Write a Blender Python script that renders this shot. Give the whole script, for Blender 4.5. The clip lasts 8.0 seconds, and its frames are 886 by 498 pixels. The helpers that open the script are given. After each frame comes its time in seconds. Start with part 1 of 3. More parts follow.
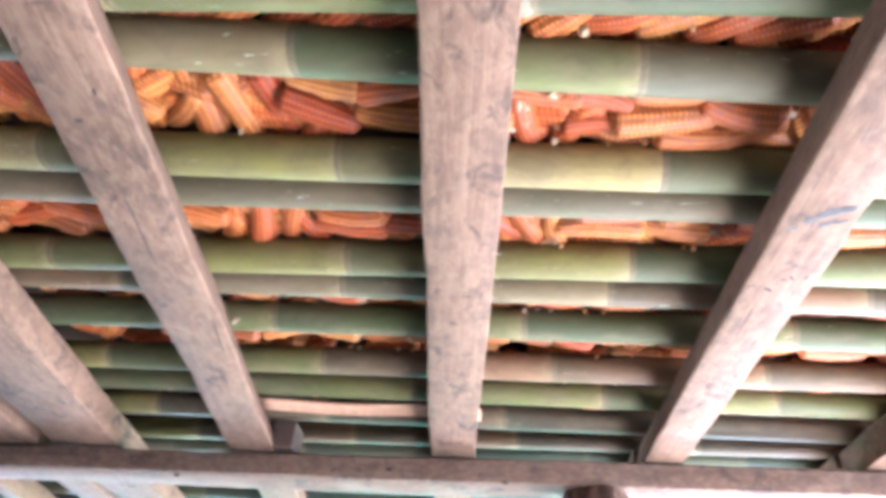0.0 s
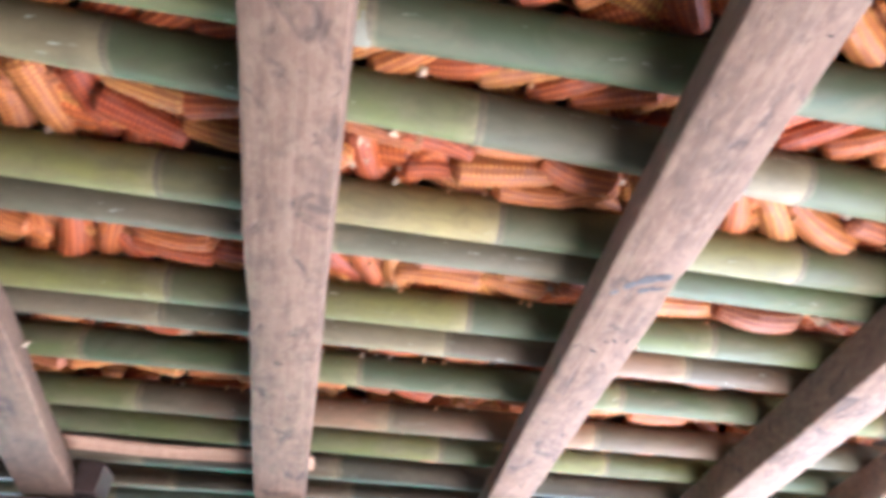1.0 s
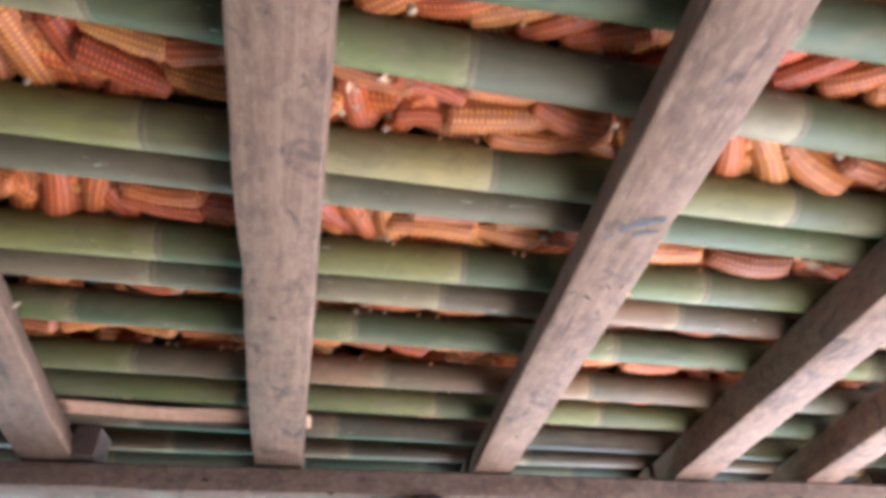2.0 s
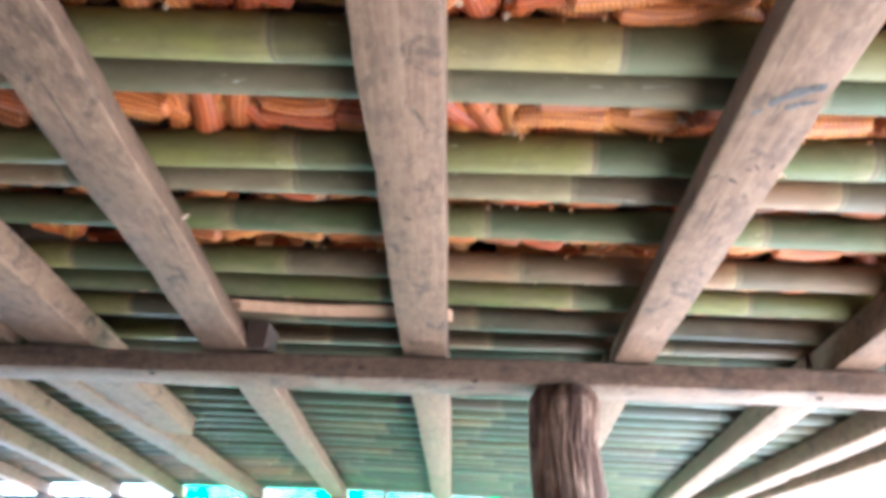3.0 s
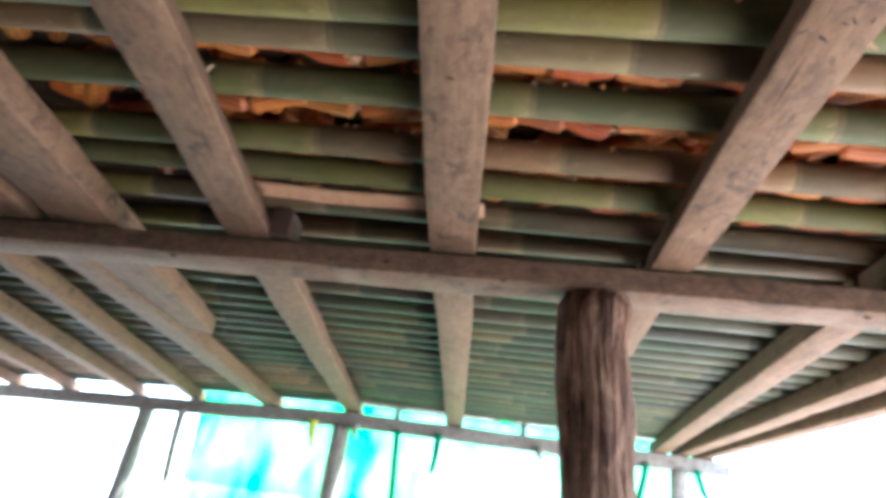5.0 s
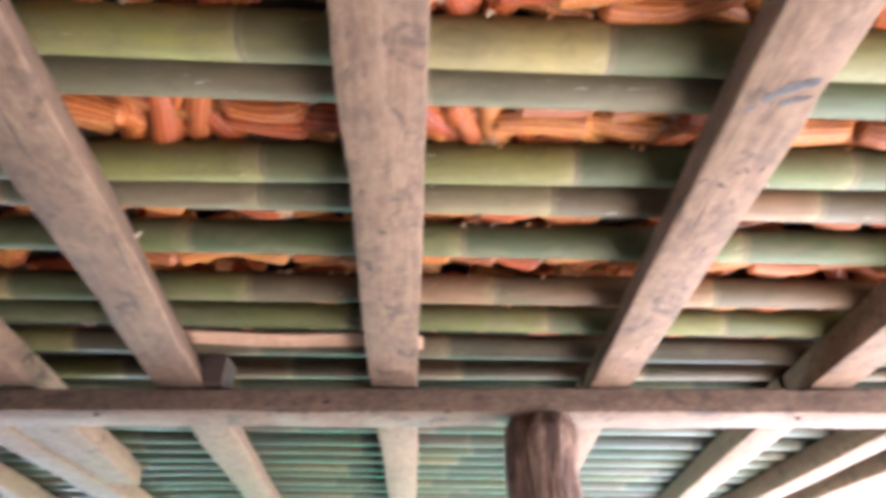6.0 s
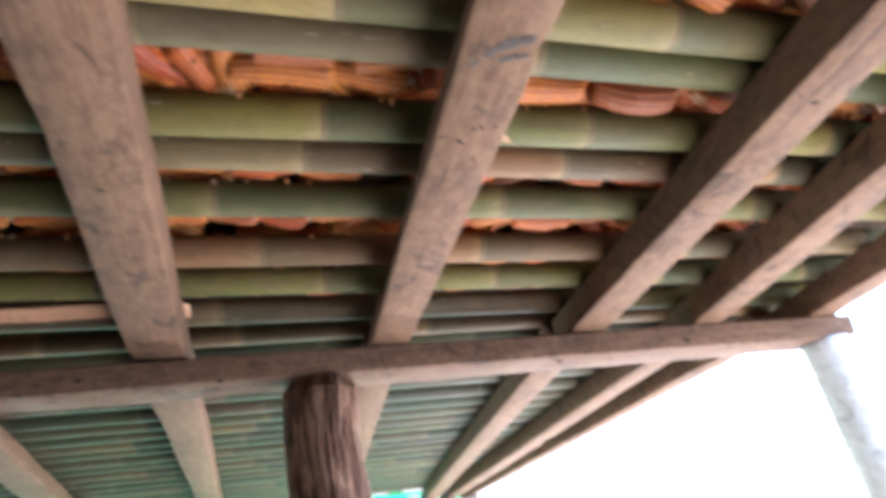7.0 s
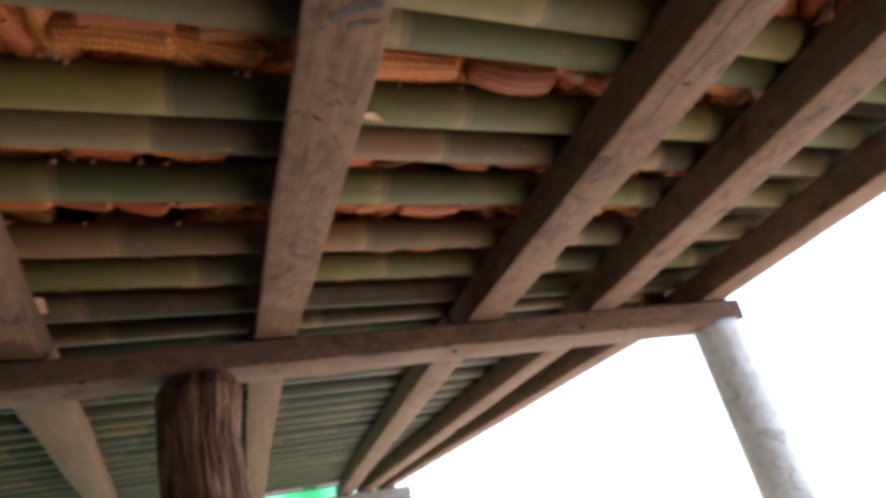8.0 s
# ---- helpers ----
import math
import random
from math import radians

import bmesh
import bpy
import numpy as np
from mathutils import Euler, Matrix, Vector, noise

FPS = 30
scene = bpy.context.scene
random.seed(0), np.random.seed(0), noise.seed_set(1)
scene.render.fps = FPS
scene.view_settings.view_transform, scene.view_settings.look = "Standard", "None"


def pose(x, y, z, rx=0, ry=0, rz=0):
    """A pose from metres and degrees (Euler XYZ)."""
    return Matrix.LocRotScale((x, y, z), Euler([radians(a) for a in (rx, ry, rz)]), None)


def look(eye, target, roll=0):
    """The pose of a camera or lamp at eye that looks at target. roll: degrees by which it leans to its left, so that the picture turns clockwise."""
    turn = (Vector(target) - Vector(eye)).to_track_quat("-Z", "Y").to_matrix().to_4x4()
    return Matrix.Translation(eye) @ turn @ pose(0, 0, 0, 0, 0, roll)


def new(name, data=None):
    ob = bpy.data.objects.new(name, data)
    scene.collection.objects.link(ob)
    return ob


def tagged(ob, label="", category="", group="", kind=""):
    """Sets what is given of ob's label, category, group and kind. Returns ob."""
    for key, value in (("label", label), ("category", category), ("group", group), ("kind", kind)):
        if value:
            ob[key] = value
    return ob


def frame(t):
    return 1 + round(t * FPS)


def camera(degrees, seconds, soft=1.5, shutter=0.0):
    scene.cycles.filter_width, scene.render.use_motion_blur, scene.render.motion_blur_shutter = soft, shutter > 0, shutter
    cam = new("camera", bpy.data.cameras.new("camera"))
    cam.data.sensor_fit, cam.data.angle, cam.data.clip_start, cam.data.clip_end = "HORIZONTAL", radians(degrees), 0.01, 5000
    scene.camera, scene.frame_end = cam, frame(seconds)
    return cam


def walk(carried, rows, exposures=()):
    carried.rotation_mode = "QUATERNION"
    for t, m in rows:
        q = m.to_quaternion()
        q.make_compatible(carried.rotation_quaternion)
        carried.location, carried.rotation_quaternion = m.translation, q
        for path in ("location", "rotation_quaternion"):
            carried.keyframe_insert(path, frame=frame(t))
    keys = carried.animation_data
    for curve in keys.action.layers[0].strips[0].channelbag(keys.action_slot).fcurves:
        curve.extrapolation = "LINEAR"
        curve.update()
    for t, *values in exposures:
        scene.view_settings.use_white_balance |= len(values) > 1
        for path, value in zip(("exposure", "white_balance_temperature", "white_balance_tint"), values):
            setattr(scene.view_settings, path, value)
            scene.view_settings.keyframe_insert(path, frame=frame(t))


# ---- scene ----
cam = camera(68.7, 8.0, 4.4, 0.5)
PATH = [
    (0, (0.235, -0.102, 1.604), (0.017, 1.508, 2.77), 4.9),
    (0.3, (0.25, -0.086, 1.602), (0.115, 1.505, 2.799), 6.7),
    (0.5, (0.26, -0.075, 1.6), (0.238, 1.437, 2.909), 6.7),
    (0.8, (0.299, -0.062, 1.622), (0.373, 1.463, 2.91), 4.6),
    (1, (0.325, -0.054, 1.636), (0.464, 1.466, 2.928), 2.3),
    (1.2, (0.298, -0.066, 1.656), (0.524, 1.458, 2.933), -0.5),
    (2.3, (0.327, 0.0, 1.606), (0.428, 1.623, 2.771), 1.1),
    (2.5, (0.322, 0.01, 1.61), (0.31, 1.675, 2.718), 2.3),
    (2.7, (0.327, -0.002, 1.611), (0.176, 1.704, 2.634), 5.1),
    (3, (0.334, -0.02, 1.613), (0.111, 1.734, 2.547), 4.7),
    (3.2, (0.334, 0.014, 1.595), (0.118, 1.804, 2.458), 3.4),
    (3.5, (0.335, 0.065, 1.568), (0.096, 1.885, 2.362), 4.7),
    (3.8, (0.32, 0.049, 1.537), (-0.053, 1.878, 2.25), 6.0),
    (4, (0.31, 0.039, 1.516), (-0.098, 1.86, 2.236), 6.2),
    (4.2, (0.296, 0.024, 1.491), (-0.168, 1.83, 2.216), 6.3),
    (5.3, (0.295, 0.15, 1.576), (0.146, 1.977, 2.376), 6.5),
    (5.5, (0.228, 0.124, 1.615), (0.101, 1.893, 2.541), 3.0),
    (5.8, (0.259, 0.092, 1.606), (0.087, 1.799, 2.632), 2.3),
    (6, (0.279, 0.071, 1.6), (0.195, 1.771, 2.651), 1.7),
    (6.2, (0.315, 0.069, 1.61), (0.325, 1.747, 2.689), 0.4),
    (6.5, (0.368, 0.067, 1.624), (0.585, 1.758, 2.669), -3.5),
    (6.8, (0.411, 0.093, 1.626), (0.758, 1.797, 2.605), -5.9),
    (7, (0.439, 0.111, 1.627), (0.88, 1.836, 2.537), -7.9),
    (7.2, (0.472, 0.126, 1.632), (0.999, 1.85, 2.495), -9.5),
    (7.5, (0.521, 0.148, 1.64), (1.093, 1.865, 2.49), -10.3),
    (7.8, (0.549, 0.155, 1.641), (1.153, 1.866, 2.481), -10.1),
    (8, (0.568, 0.159, 1.642), (1.224, 1.847, 2.49), -11.3),
]
walk(cam, [(t, look(eye, target, roll)) for t, eye, target, roll in PATH],
     exposures=[(0, 5.85, 4600, 4), (0.5, 5.7, 4550, 4), (1.2, 5.2, 4550, 4), (2.5, 4.8, 4700, 1), (3.0, 5.1, 4650, -4), (3.5, 4.7, 4950, -3), (4.2, 4.1, 5350, -1), (5.5, 4.6, 5250, 2), (6.0, 5.2, 5000, 3), (6.5, 4.95, 5000, 3), (7.0, 4.25, 5300, 5), (7.5, 3.3, 5850, 8), (8, 2.7, 6250, 10)])

# ---- world, sun, exposure ----
SUN_AZ, SUN_EL = radians(22), radians(60)      # azimuth counted from +x towards +y
world = bpy.data.worlds.new("sky")
scene.world = world
world.use_nodes = True
wn, wl = world.node_tree.nodes, world.node_tree.links
sky = wn.new("ShaderNodeTexSky")
sky.sky_type, sky.sun_disc = "NISHITA", False
sky.sun_elevation, sky.sun_rotation = SUN_EL, radians(90) - SUN_AZ
sky.air_density, sky.dust_density, sky.ozone_density = 1.0, 1.2, 1.0
wn["Background"].inputs["Strength"].default_value = 0.15
wl.new(sky.outputs[0], wn["Background"].inputs[0])
sun = new("sun", bpy.data.lights.new("sun", "SUN"))
sun.data.energy, sun.data.angle, sun.data.color = 4.5, radians(0.6), (1.0, 0.95, 0.88)
sun_way = Vector((math.cos(SUN_EL) * math.cos(SUN_AZ), math.cos(SUN_EL) * math.sin(SUN_AZ), math.sin(SUN_EL)))
sun.matrix_world = look(sun_way * 30, (0, 0, 0))


# ---- materials ----
def mat(name, rough=0.8):
    m = bpy.data.materials.new(name)
    m.use_nodes = True
    b = m.node_tree.nodes["Principled BSDF"]
    b.inputs["Roughness"].default_value = rough
    b.inputs["Specular IOR Level"].default_value = 0.15
    return m, m.node_tree.nodes, m.node_tree.links, b


def tex(n, l, kind, scale, stretch=(1, 1, 1), detail=5, coord="Object", rough=0.55, distort=0.0, seed_by_object=True):
    c = n.new("ShaderNodeTexCoord")
    mp = n.new("ShaderNodeMapping")
    mp.inputs["Scale"].default_value = stretch
    l.new(c.outputs[coord], mp.inputs[0])
    if seed_by_object:
        oi = n.new("ShaderNodeObjectInfo")
        mul = n.new("ShaderNodeMath")
        mul.operation = "MULTIPLY"
        mul.inputs[1].default_value = 37.0
        l.new(oi.outputs["Random"], mul.inputs[0])
        l.new(mul.outputs[0], mp.inputs["Location"])
    t = n.new(kind)
    t.inputs["Scale"].default_value = scale
    if kind == "ShaderNodeTexNoise":
        t.inputs["Detail"].default_value, t.inputs["Roughness"].default_value = detail, rough
        t.inputs["Distortion"].default_value = distort
    l.new(mp.outputs[0], t.inputs["Vector"])
    return t


def ramp(n, l, src, stops):
    r = n.new("ShaderNodeValToRGB")
    while len(r.color_ramp.elements) < len(stops):
        r.color_ramp.elements.new(0.5)
    for e, (p, c) in zip(r.color_ramp.elements, stops):
        e.position, e.color = p, (*c, 1) if len(c) == 3 else c
    l.new(src, r.inputs[0])
    return r


def mix(n, l, fac, a, b, mode="MIX"):
    m = n.new("ShaderNodeMix")
    m.data_type, m.blend_type = "RGBA", mode
    for sock, v in ((m.inputs[0], fac), (m.inputs[6], a), (m.inputs[7], b)):
        if isinstance(v, (int, float)):
            sock.default_value = v
        elif isinstance(v, tuple):
            sock.default_value = (*v, 1)
        else:
            l.new(v, sock)
    return m.outputs[2]


def bump(n, l, b, height, strength, dist):
    bp = n.new("ShaderNodeBump")
    bp.inputs["Strength"].default_value, bp.inputs["Distance"].default_value = strength, dist
    l.new(height, bp.inputs["Height"])
    l.new(bp.outputs[0], b.inputs["Normal"])


def wood(name, dark, mid, pale, rough=0.85, stain=(0.05, 0.035, 0.03), along=0.06, axis=1):
    """Weathered sawn timber; the grain runs along local y, or along another axis."""
    m, n, l, b = mat(name, rough)
    g = tex(n, l, "ShaderNodeTexNoise", 60, tuple(along if k == axis else 1 for k in range(3)), 6, distort=0.6)
    big = tex(n, l, "ShaderNodeTexNoise", 6, (1, 0.5, 1), 5)
    spots = tex(n, l, "ShaderNodeTexNoise", 24, (1, 0.6, 1), 4, distort=0.3, rough=0.6)
    fine = tex(n, l, "ShaderNodeTexNoise", 70, (1, 0.5, 1), 5, rough=0.7)
    grain = ramp(n, l, g.outputs[0], [(0.25, dark), (0.5, mid), (0.75, pale)])
    c = mix(n, l, ramp(n, l, big.outputs[0], [(0.3, (0.35, 0.35, 0.35)), (0.6, (0.9, 0.9, 0.9))]).outputs[0], grain.outputs[0], mid)
    c = mix(n, l, ramp(n, l, big.outputs[0], [(0.5, (0, 0, 0)), (0.75, (0.7, 0.7, 0.7))]).outputs[0], c, dark)
    c = mix(n, l, ramp(n, l, fine.outputs[0], [(0.45, (0, 0, 0)), (0.7, (0.6, 0.6, 0.6))]).outputs[0], c, pale)
    c = mix(n, l, ramp(n, l, spots.outputs[0], [(0.46, (0, 0, 0)), (0.80, (0.55, 0.55, 0.55))]).outputs[0], c, stain)
    gouge = tex(n, l, "ShaderNodeTexNoise", 15, (1, 0.75, 1), 5, distort=1.1, rough=0.6)
    torn = ramp(n, l, gouge.outputs[0], [(0.57, (0, 0, 0)), (0.70, (0.75, 0.75, 0.75))]).outputs[0]
    c = mix(n, l, torn, c, stain)
    crack = tex(n, l, "ShaderNodeTexNoise", 26, tuple(0.05 if k == axis else 1 for k in range(3)), 3, distort=0.4)
    split = ramp(n, l, crack.outputs[0], [(0.27, (0.7, 0.7, 0.7)), (0.31, (0, 0, 0))]).outputs[0]
    c = mix(n, l, split, c, stain)
    l.new(c, b.inputs["Base Color"])
    h = mix(n, l, 0.4, g.outputs[0], spots.outputs[0])
    h = mix(n, l, torn, h, (0.0, 0.0, 0.0))
    h = mix(n, l, split, h, (0.0, 0.0, 0.0))
    bump(n, l, b, h, 0.6, 0.005)
    return m


M_JOIST = wood("grey_timber", (0.054, 0.027, 0.015), (0.111, 0.057, 0.032), (0.183, 0.106, 0.063), stain=(0.032, 0.018, 0.012))
M_BEAM = wood("brown_timber", (0.054, 0.028, 0.017), (0.108, 0.058, 0.036), (0.185, 0.112, 0.074), stain=(0.044, 0.026, 0.020))
M_STUB = wood("dark_timber", (0.028, 0.014, 0.009), (0.052, 0.027, 0.018), (0.080, 0.046, 0.032))
# dark knots and gouges; near black also paints the shade inside their hollows
M_KNOTSHADE = wood("shaded_knot_wood", (0.007, 0.003, 0.002), (0.014, 0.007, 0.004), (0.034, 0.018, 0.010), stain=(0.005, 0.003, 0.002))
M_TEAR = wood("torn_grain", (0.030, 0.022, 0.020), (0.052, 0.040, 0.035), (0.10, 0.075, 0.060), stain=(0.022, 0.016, 0.014))
M_LATH = wood("split_bamboo", (0.28, 0.130, 0.07), (0.41, 0.215, 0.125), (0.49, 0.29, 0.185), 0.6, (0.22, 0.105, 0.06), axis=0)
# near-white colour paints the glare over the post at the open side
M_GLARE = wood("glare_pole", (0.38, 0.36, 0.34), (0.55, 0.54, 0.52), (0.7, 0.69, 0.67), stain=(0.3, 0.28, 0.26), axis=2)
M_POLE = wood("grey_pole", (0.10, 0.08, 0.07), (0.2, 0.17, 0.15), (0.32, 0.28, 0.25))


def bark():
    """Half-peeled trunk: fibrous ridges, dark cracks, paler bare wood."""
    m, n, l, b = mat("trunk_wood", 0.8)
    g = tex(n, l, "ShaderNodeTexNoise", 34, (1, 1, 0.16), 8, distort=0.9, rough=0.7)
    f = tex(n, l, "ShaderNodeTexNoise", 60, (1, 1, 0.5), 6, rough=0.7)
    big = tex(n, l, "ShaderNodeTexNoise", 9, (1, 1, 0.45), 5, distort=0.6)
    c = ramp(n, l, g.outputs[0], [(0.36, (0.036, 0.017, 0.011)), (0.48, (0.16, 0.078, 0.051)), (0.66, (0.37, 0.215, 0.145))]).outputs[0]
    c = mix(n, l, ramp(n, l, big.outputs[0], [(0.52, (0, 0, 0)), (0.62, (0.6, 0.6, 0.6))]).outputs[0], c, (0.34, 0.20, 0.135))
    c = mix(n, l, ramp(n, l, big.outputs[0], [(0.36, (0.7, 0.7, 0.7)), (0.46, (0, 0, 0))]).outputs[0], c, (0.07, 0.033, 0.024))
    c = mix(n, l, ramp(n, l, f.outputs[0], [(0.5, (0, 0, 0)), (0.7, (0.5, 0.5, 0.5))]).outputs[0], c, (0.05, 0.025, 0.018))
    l.new(c, b.inputs["Base Color"])
    bump(n, l, b, mix(n, l, 0.45, g.outputs[0], big.outputs[0]), 1.0, 0.05)
    return m


M_BARK = bark()


def bamboo(name, dim, gloss=0.13, sheen=0.0):
    """Bamboo skin: 'inter' is a random number per internode, 'place' runs 0 to 1 along it; dim darkens it as painted
    shade.
    """
    m, n, l, b = mat(name, 0.38)
    b.inputs["Specular IOR Level"].default_value = gloss
    a1, a2 = n.new("ShaderNodeAttribute"), n.new("ShaderNodeAttribute")
    a1.attribute_name, a2.attribute_name = "inter", "place"
    hue = ramp(n, l, a1.outputs["Fac"], [(0.0, (0.034, 0.049, 0.016)), (0.3, (0.086, 0.083, 0.019)), (0.55, (0.134, 0.108, 0.022)),
                                        (0.75, (0.126, 0.082, 0.047)), (0.82, (0.072, 0.043, 0.029)), (0.9, (0.175, 0.073, 0.034)), (1.0, (0.236, 0.178, 0.046))])
    wax = ramp(n, l, a2.outputs["Fac"], [(0.0, (0.65, 0.65, 0.65)), (0.2, (0.5, 0.5, 0.5)), (0.5, (0.2, 0.2, 0.2)), (0.8, (0, 0, 0))])
    c = mix(n, l, wax.outputs[0], hue.outputs[0], (0.056, 0.054, 0.030))
    ripe = ramp(n, l, a2.outputs["Fac"], [(0.45, (0, 0, 0)), (0.85, (0.55, 0.55, 0.55)), (1.0, (0.8, 0.8, 0.8))])
    pale = mix(n, l, 0.35, mix(n, l, 1.0, hue.outputs[0], (1.4, 1.32, 1.35), "MULTIPLY"), (0.20, 0.145, 0.060))
    c = mix(n, l, ripe.outputs[0], c, pale)
    streak = tex(n, l, "ShaderNodeTexNoise", 30, (0.06, 1, 1), 5)
    blot = tex(n, l, "ShaderNodeTexNoise", 9, (0.6, 1, 1), 5, distort=0.8)
    scratch = tex(n, l, "ShaderNodeTexNoise", 55, (0.12, 1, 1), 3, distort=2.5)
    c = mix(n, l, ramp(n, l, streak.outputs[0], [(0.35, (0.35, 0.35, 0.35)), (0.65, (0, 0, 0))]).outputs[0], c, (0.068, 0.048, 0.024))
    c = mix(n, l, ramp(n, l, blot.outputs[0], [(0.48, (0, 0, 0)), (0.68, (0.42, 0.42, 0.42))]).outputs[0], c, (0.145, 0.100, 0.055))
    mottle = tex(n, l, "ShaderNodeTexNoise", 26, (0.55, 1, 1), 6, distort=0.5, rough=0.65)
    c = mix(n, l, ramp(n, l, mottle.outputs[0], [(0.44, (0, 0, 0)), (0.70, (0.45, 0.45, 0.45))]).outputs[0], c, (0.062, 0.043, 0.020))
    c = mix(n, l, ramp(n, l, scratch.outputs[0], [(0.70, (0, 0, 0)), (0.76, (0.8, 0.8, 0.8))]).outputs[0], c, (0.42, 0.38, 0.30))
    rough_band = tex(n, l, "ShaderNodeTexNoise", 45, (1, 1, 1), 4)
    band = ramp(n, l, a2.outputs["Fac"], [(0.0, (0.5, 0.5, 0.5)), (0.012, (0.3, 0.3, 0.3)), (0.02, (0, 0, 0)), (0.93, (0, 0, 0)), (0.975, (0.35, 0.35, 0.35)), (1.0, (0.6, 0.6, 0.6))])
    band = mix(n, l, 1.0, band.outputs[0], ramp(n, l, rough_band.outputs[0], [(0.35, (0.3, 0.3, 0.3)), (0.6, (1, 1, 1))]).outputs[0], "MULTIPLY")
    c = mix(n, l, band, c, (0.25, 0.172, 0.085))
    if dim:
        c = mix(n, l, dim, c, (0.020, 0.027, 0.021))
    l.new(c, b.inputs["Base Color"])
    l.new(ramp(n, l, blot.outputs[0], [(0.3, (0.48 - sheen,) * 3), (0.75, (0.75 - sheen,) * 3)]).outputs[0], b.inputs["Roughness"])
    bump(n, l, b, streak.outputs[0], 0.15, 0.002)
    return m


M_BAMBOO = bamboo("bamboo_skin", 0.0)
# same skin with the far deck's shade mixed into its colour
M_SHADED = bamboo("shaded_bamboo_skin", 0.62, 0.18, 0.08)


def plain(name, lo, hi, rough=0.7, scale=30, strength=0.3, dist=0.002, by_object=None):
    m, n, l, b = mat(name, rough)
    t = tex(n, l, "ShaderNodeTexNoise", scale, (1, 1, 1), 5)
    c = ramp(n, l, t.outputs[0], [(0.3, lo), (0.7, hi)]).outputs[0]
    if by_object:
        oi = n.new("ShaderNodeObjectInfo")
        c = mix(n, l, 0.75, c, ramp(n, l, oi.outputs["Random"], by_object).outputs[0])
    l.new(c, b.inputs["Base Color"])
    bump(n, l, b, t.outputs[0], strength, dist)
    return m


# node rings darkened like the far culms, painting their shade
M_SHADEDNODE = plain("shaded_bamboo_node", (0.03, 0.03, 0.024), (0.075, 0.065, 0.048), 0.6, 35)
M_NODE = plain("bamboo_node", (0.06, 0.042, 0.024), (0.16, 0.112, 0.062), 0.7, 45)


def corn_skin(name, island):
    """Kernels: deep orange flanks with painted groove shade, paler crowns; each cob has its own tint."""
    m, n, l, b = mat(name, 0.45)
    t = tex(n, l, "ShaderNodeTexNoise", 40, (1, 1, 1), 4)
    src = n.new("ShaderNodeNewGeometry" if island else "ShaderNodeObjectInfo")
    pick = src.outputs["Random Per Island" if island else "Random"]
    # orange flanks, darkened further to paint the shade between kernels
    shaded_flank = ramp(n, l, pick, [(0.0, (0.15, 0.022, 0.008)), (0.35, (0.20, 0.036, 0.010)), (0.7, (0.23, 0.068, 0.016)), (0.9, (0.15, 0.036, 0.013)), (1.0, (0.12, 0.032, 0.013))]).outputs[0]
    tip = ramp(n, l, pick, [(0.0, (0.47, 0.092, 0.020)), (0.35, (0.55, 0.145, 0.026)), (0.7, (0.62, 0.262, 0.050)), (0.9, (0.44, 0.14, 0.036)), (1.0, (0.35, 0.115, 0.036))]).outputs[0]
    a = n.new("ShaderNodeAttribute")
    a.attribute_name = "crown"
    c = mix(n, l, ramp(n, l, a.outputs["Fac"], [(0.05, (0.05, 0.05, 0.05)), (0.7, (1, 1, 1))]).outputs[0], shaded_flank, tip)
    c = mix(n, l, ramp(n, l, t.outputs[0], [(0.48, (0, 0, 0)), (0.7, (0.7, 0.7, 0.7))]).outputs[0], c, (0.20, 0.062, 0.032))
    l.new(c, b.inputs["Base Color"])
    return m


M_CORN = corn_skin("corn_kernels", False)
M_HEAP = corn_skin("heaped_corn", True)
M_CORE = plain("cob_stalk", (0.20, 0.12, 0.07), (0.34, 0.22, 0.14), 0.8, 60)
M_HUSK = plain("dry_husk", (0.28, 0.15, 0.08), (0.45, 0.28, 0.165), 0.7, 60)
M_KERNEL = plain("kernel_skin", (0.30, 0.12, 0.04), (0.48, 0.24, 0.10), 0.5, 80)
M_ROPE = plain("yellow_strap", (0.35, 0.33, 0.05), (0.5, 0.48, 0.10), 0.6, 40)


def net():
    m, n, l, b = mat("green_net", 0.7)
    out = n["Material Output"]
    tr, mx, df, clear, mx2 = (n.new("ShaderNodeBsdfTranslucent"), n.new("ShaderNodeMixShader"), n.new("ShaderNodeBsdfDiffuse"),
                              n.new("ShaderNodeBsdfTransparent"), n.new("ShaderNodeMixShader"))
    t = tex(n, l, "ShaderNodeTexNoise", 3, (1, 1, 0.4), 4)
    c = ramp(n, l, t.outputs[0], [(0.3, (0.006, 0.24, 0.055)), (0.7, (0.014, 0.42, 0.11))])
    l.new(c.outputs[0], tr.inputs[0])
    l.new(c.outputs[0], df.inputs[0])
    mx.inputs[0].default_value = 0.35
    # noise patches where the net turns more transparent
    clearer = tex(n, l, "ShaderNodeTexNoise", 1.3, (1, 1, 0.5), 3)
    l.new(ramp(n, l, clearer.outputs[0], [(0.40, (0.03, 0.03, 0.03)), (0.78, (0.42, 0.42, 0.42))]).outputs[0], mx2.inputs[0])
    l.new(tr.outputs[0], mx.inputs[1]), l.new(df.outputs[0], mx.inputs[2])
    l.new(mx.outputs[0], mx2.inputs[1]), l.new(clear.outputs[0], mx2.inputs[2])
    l.new(mx2.outputs[0], out.inputs[0])
    return m


M_NET = net()


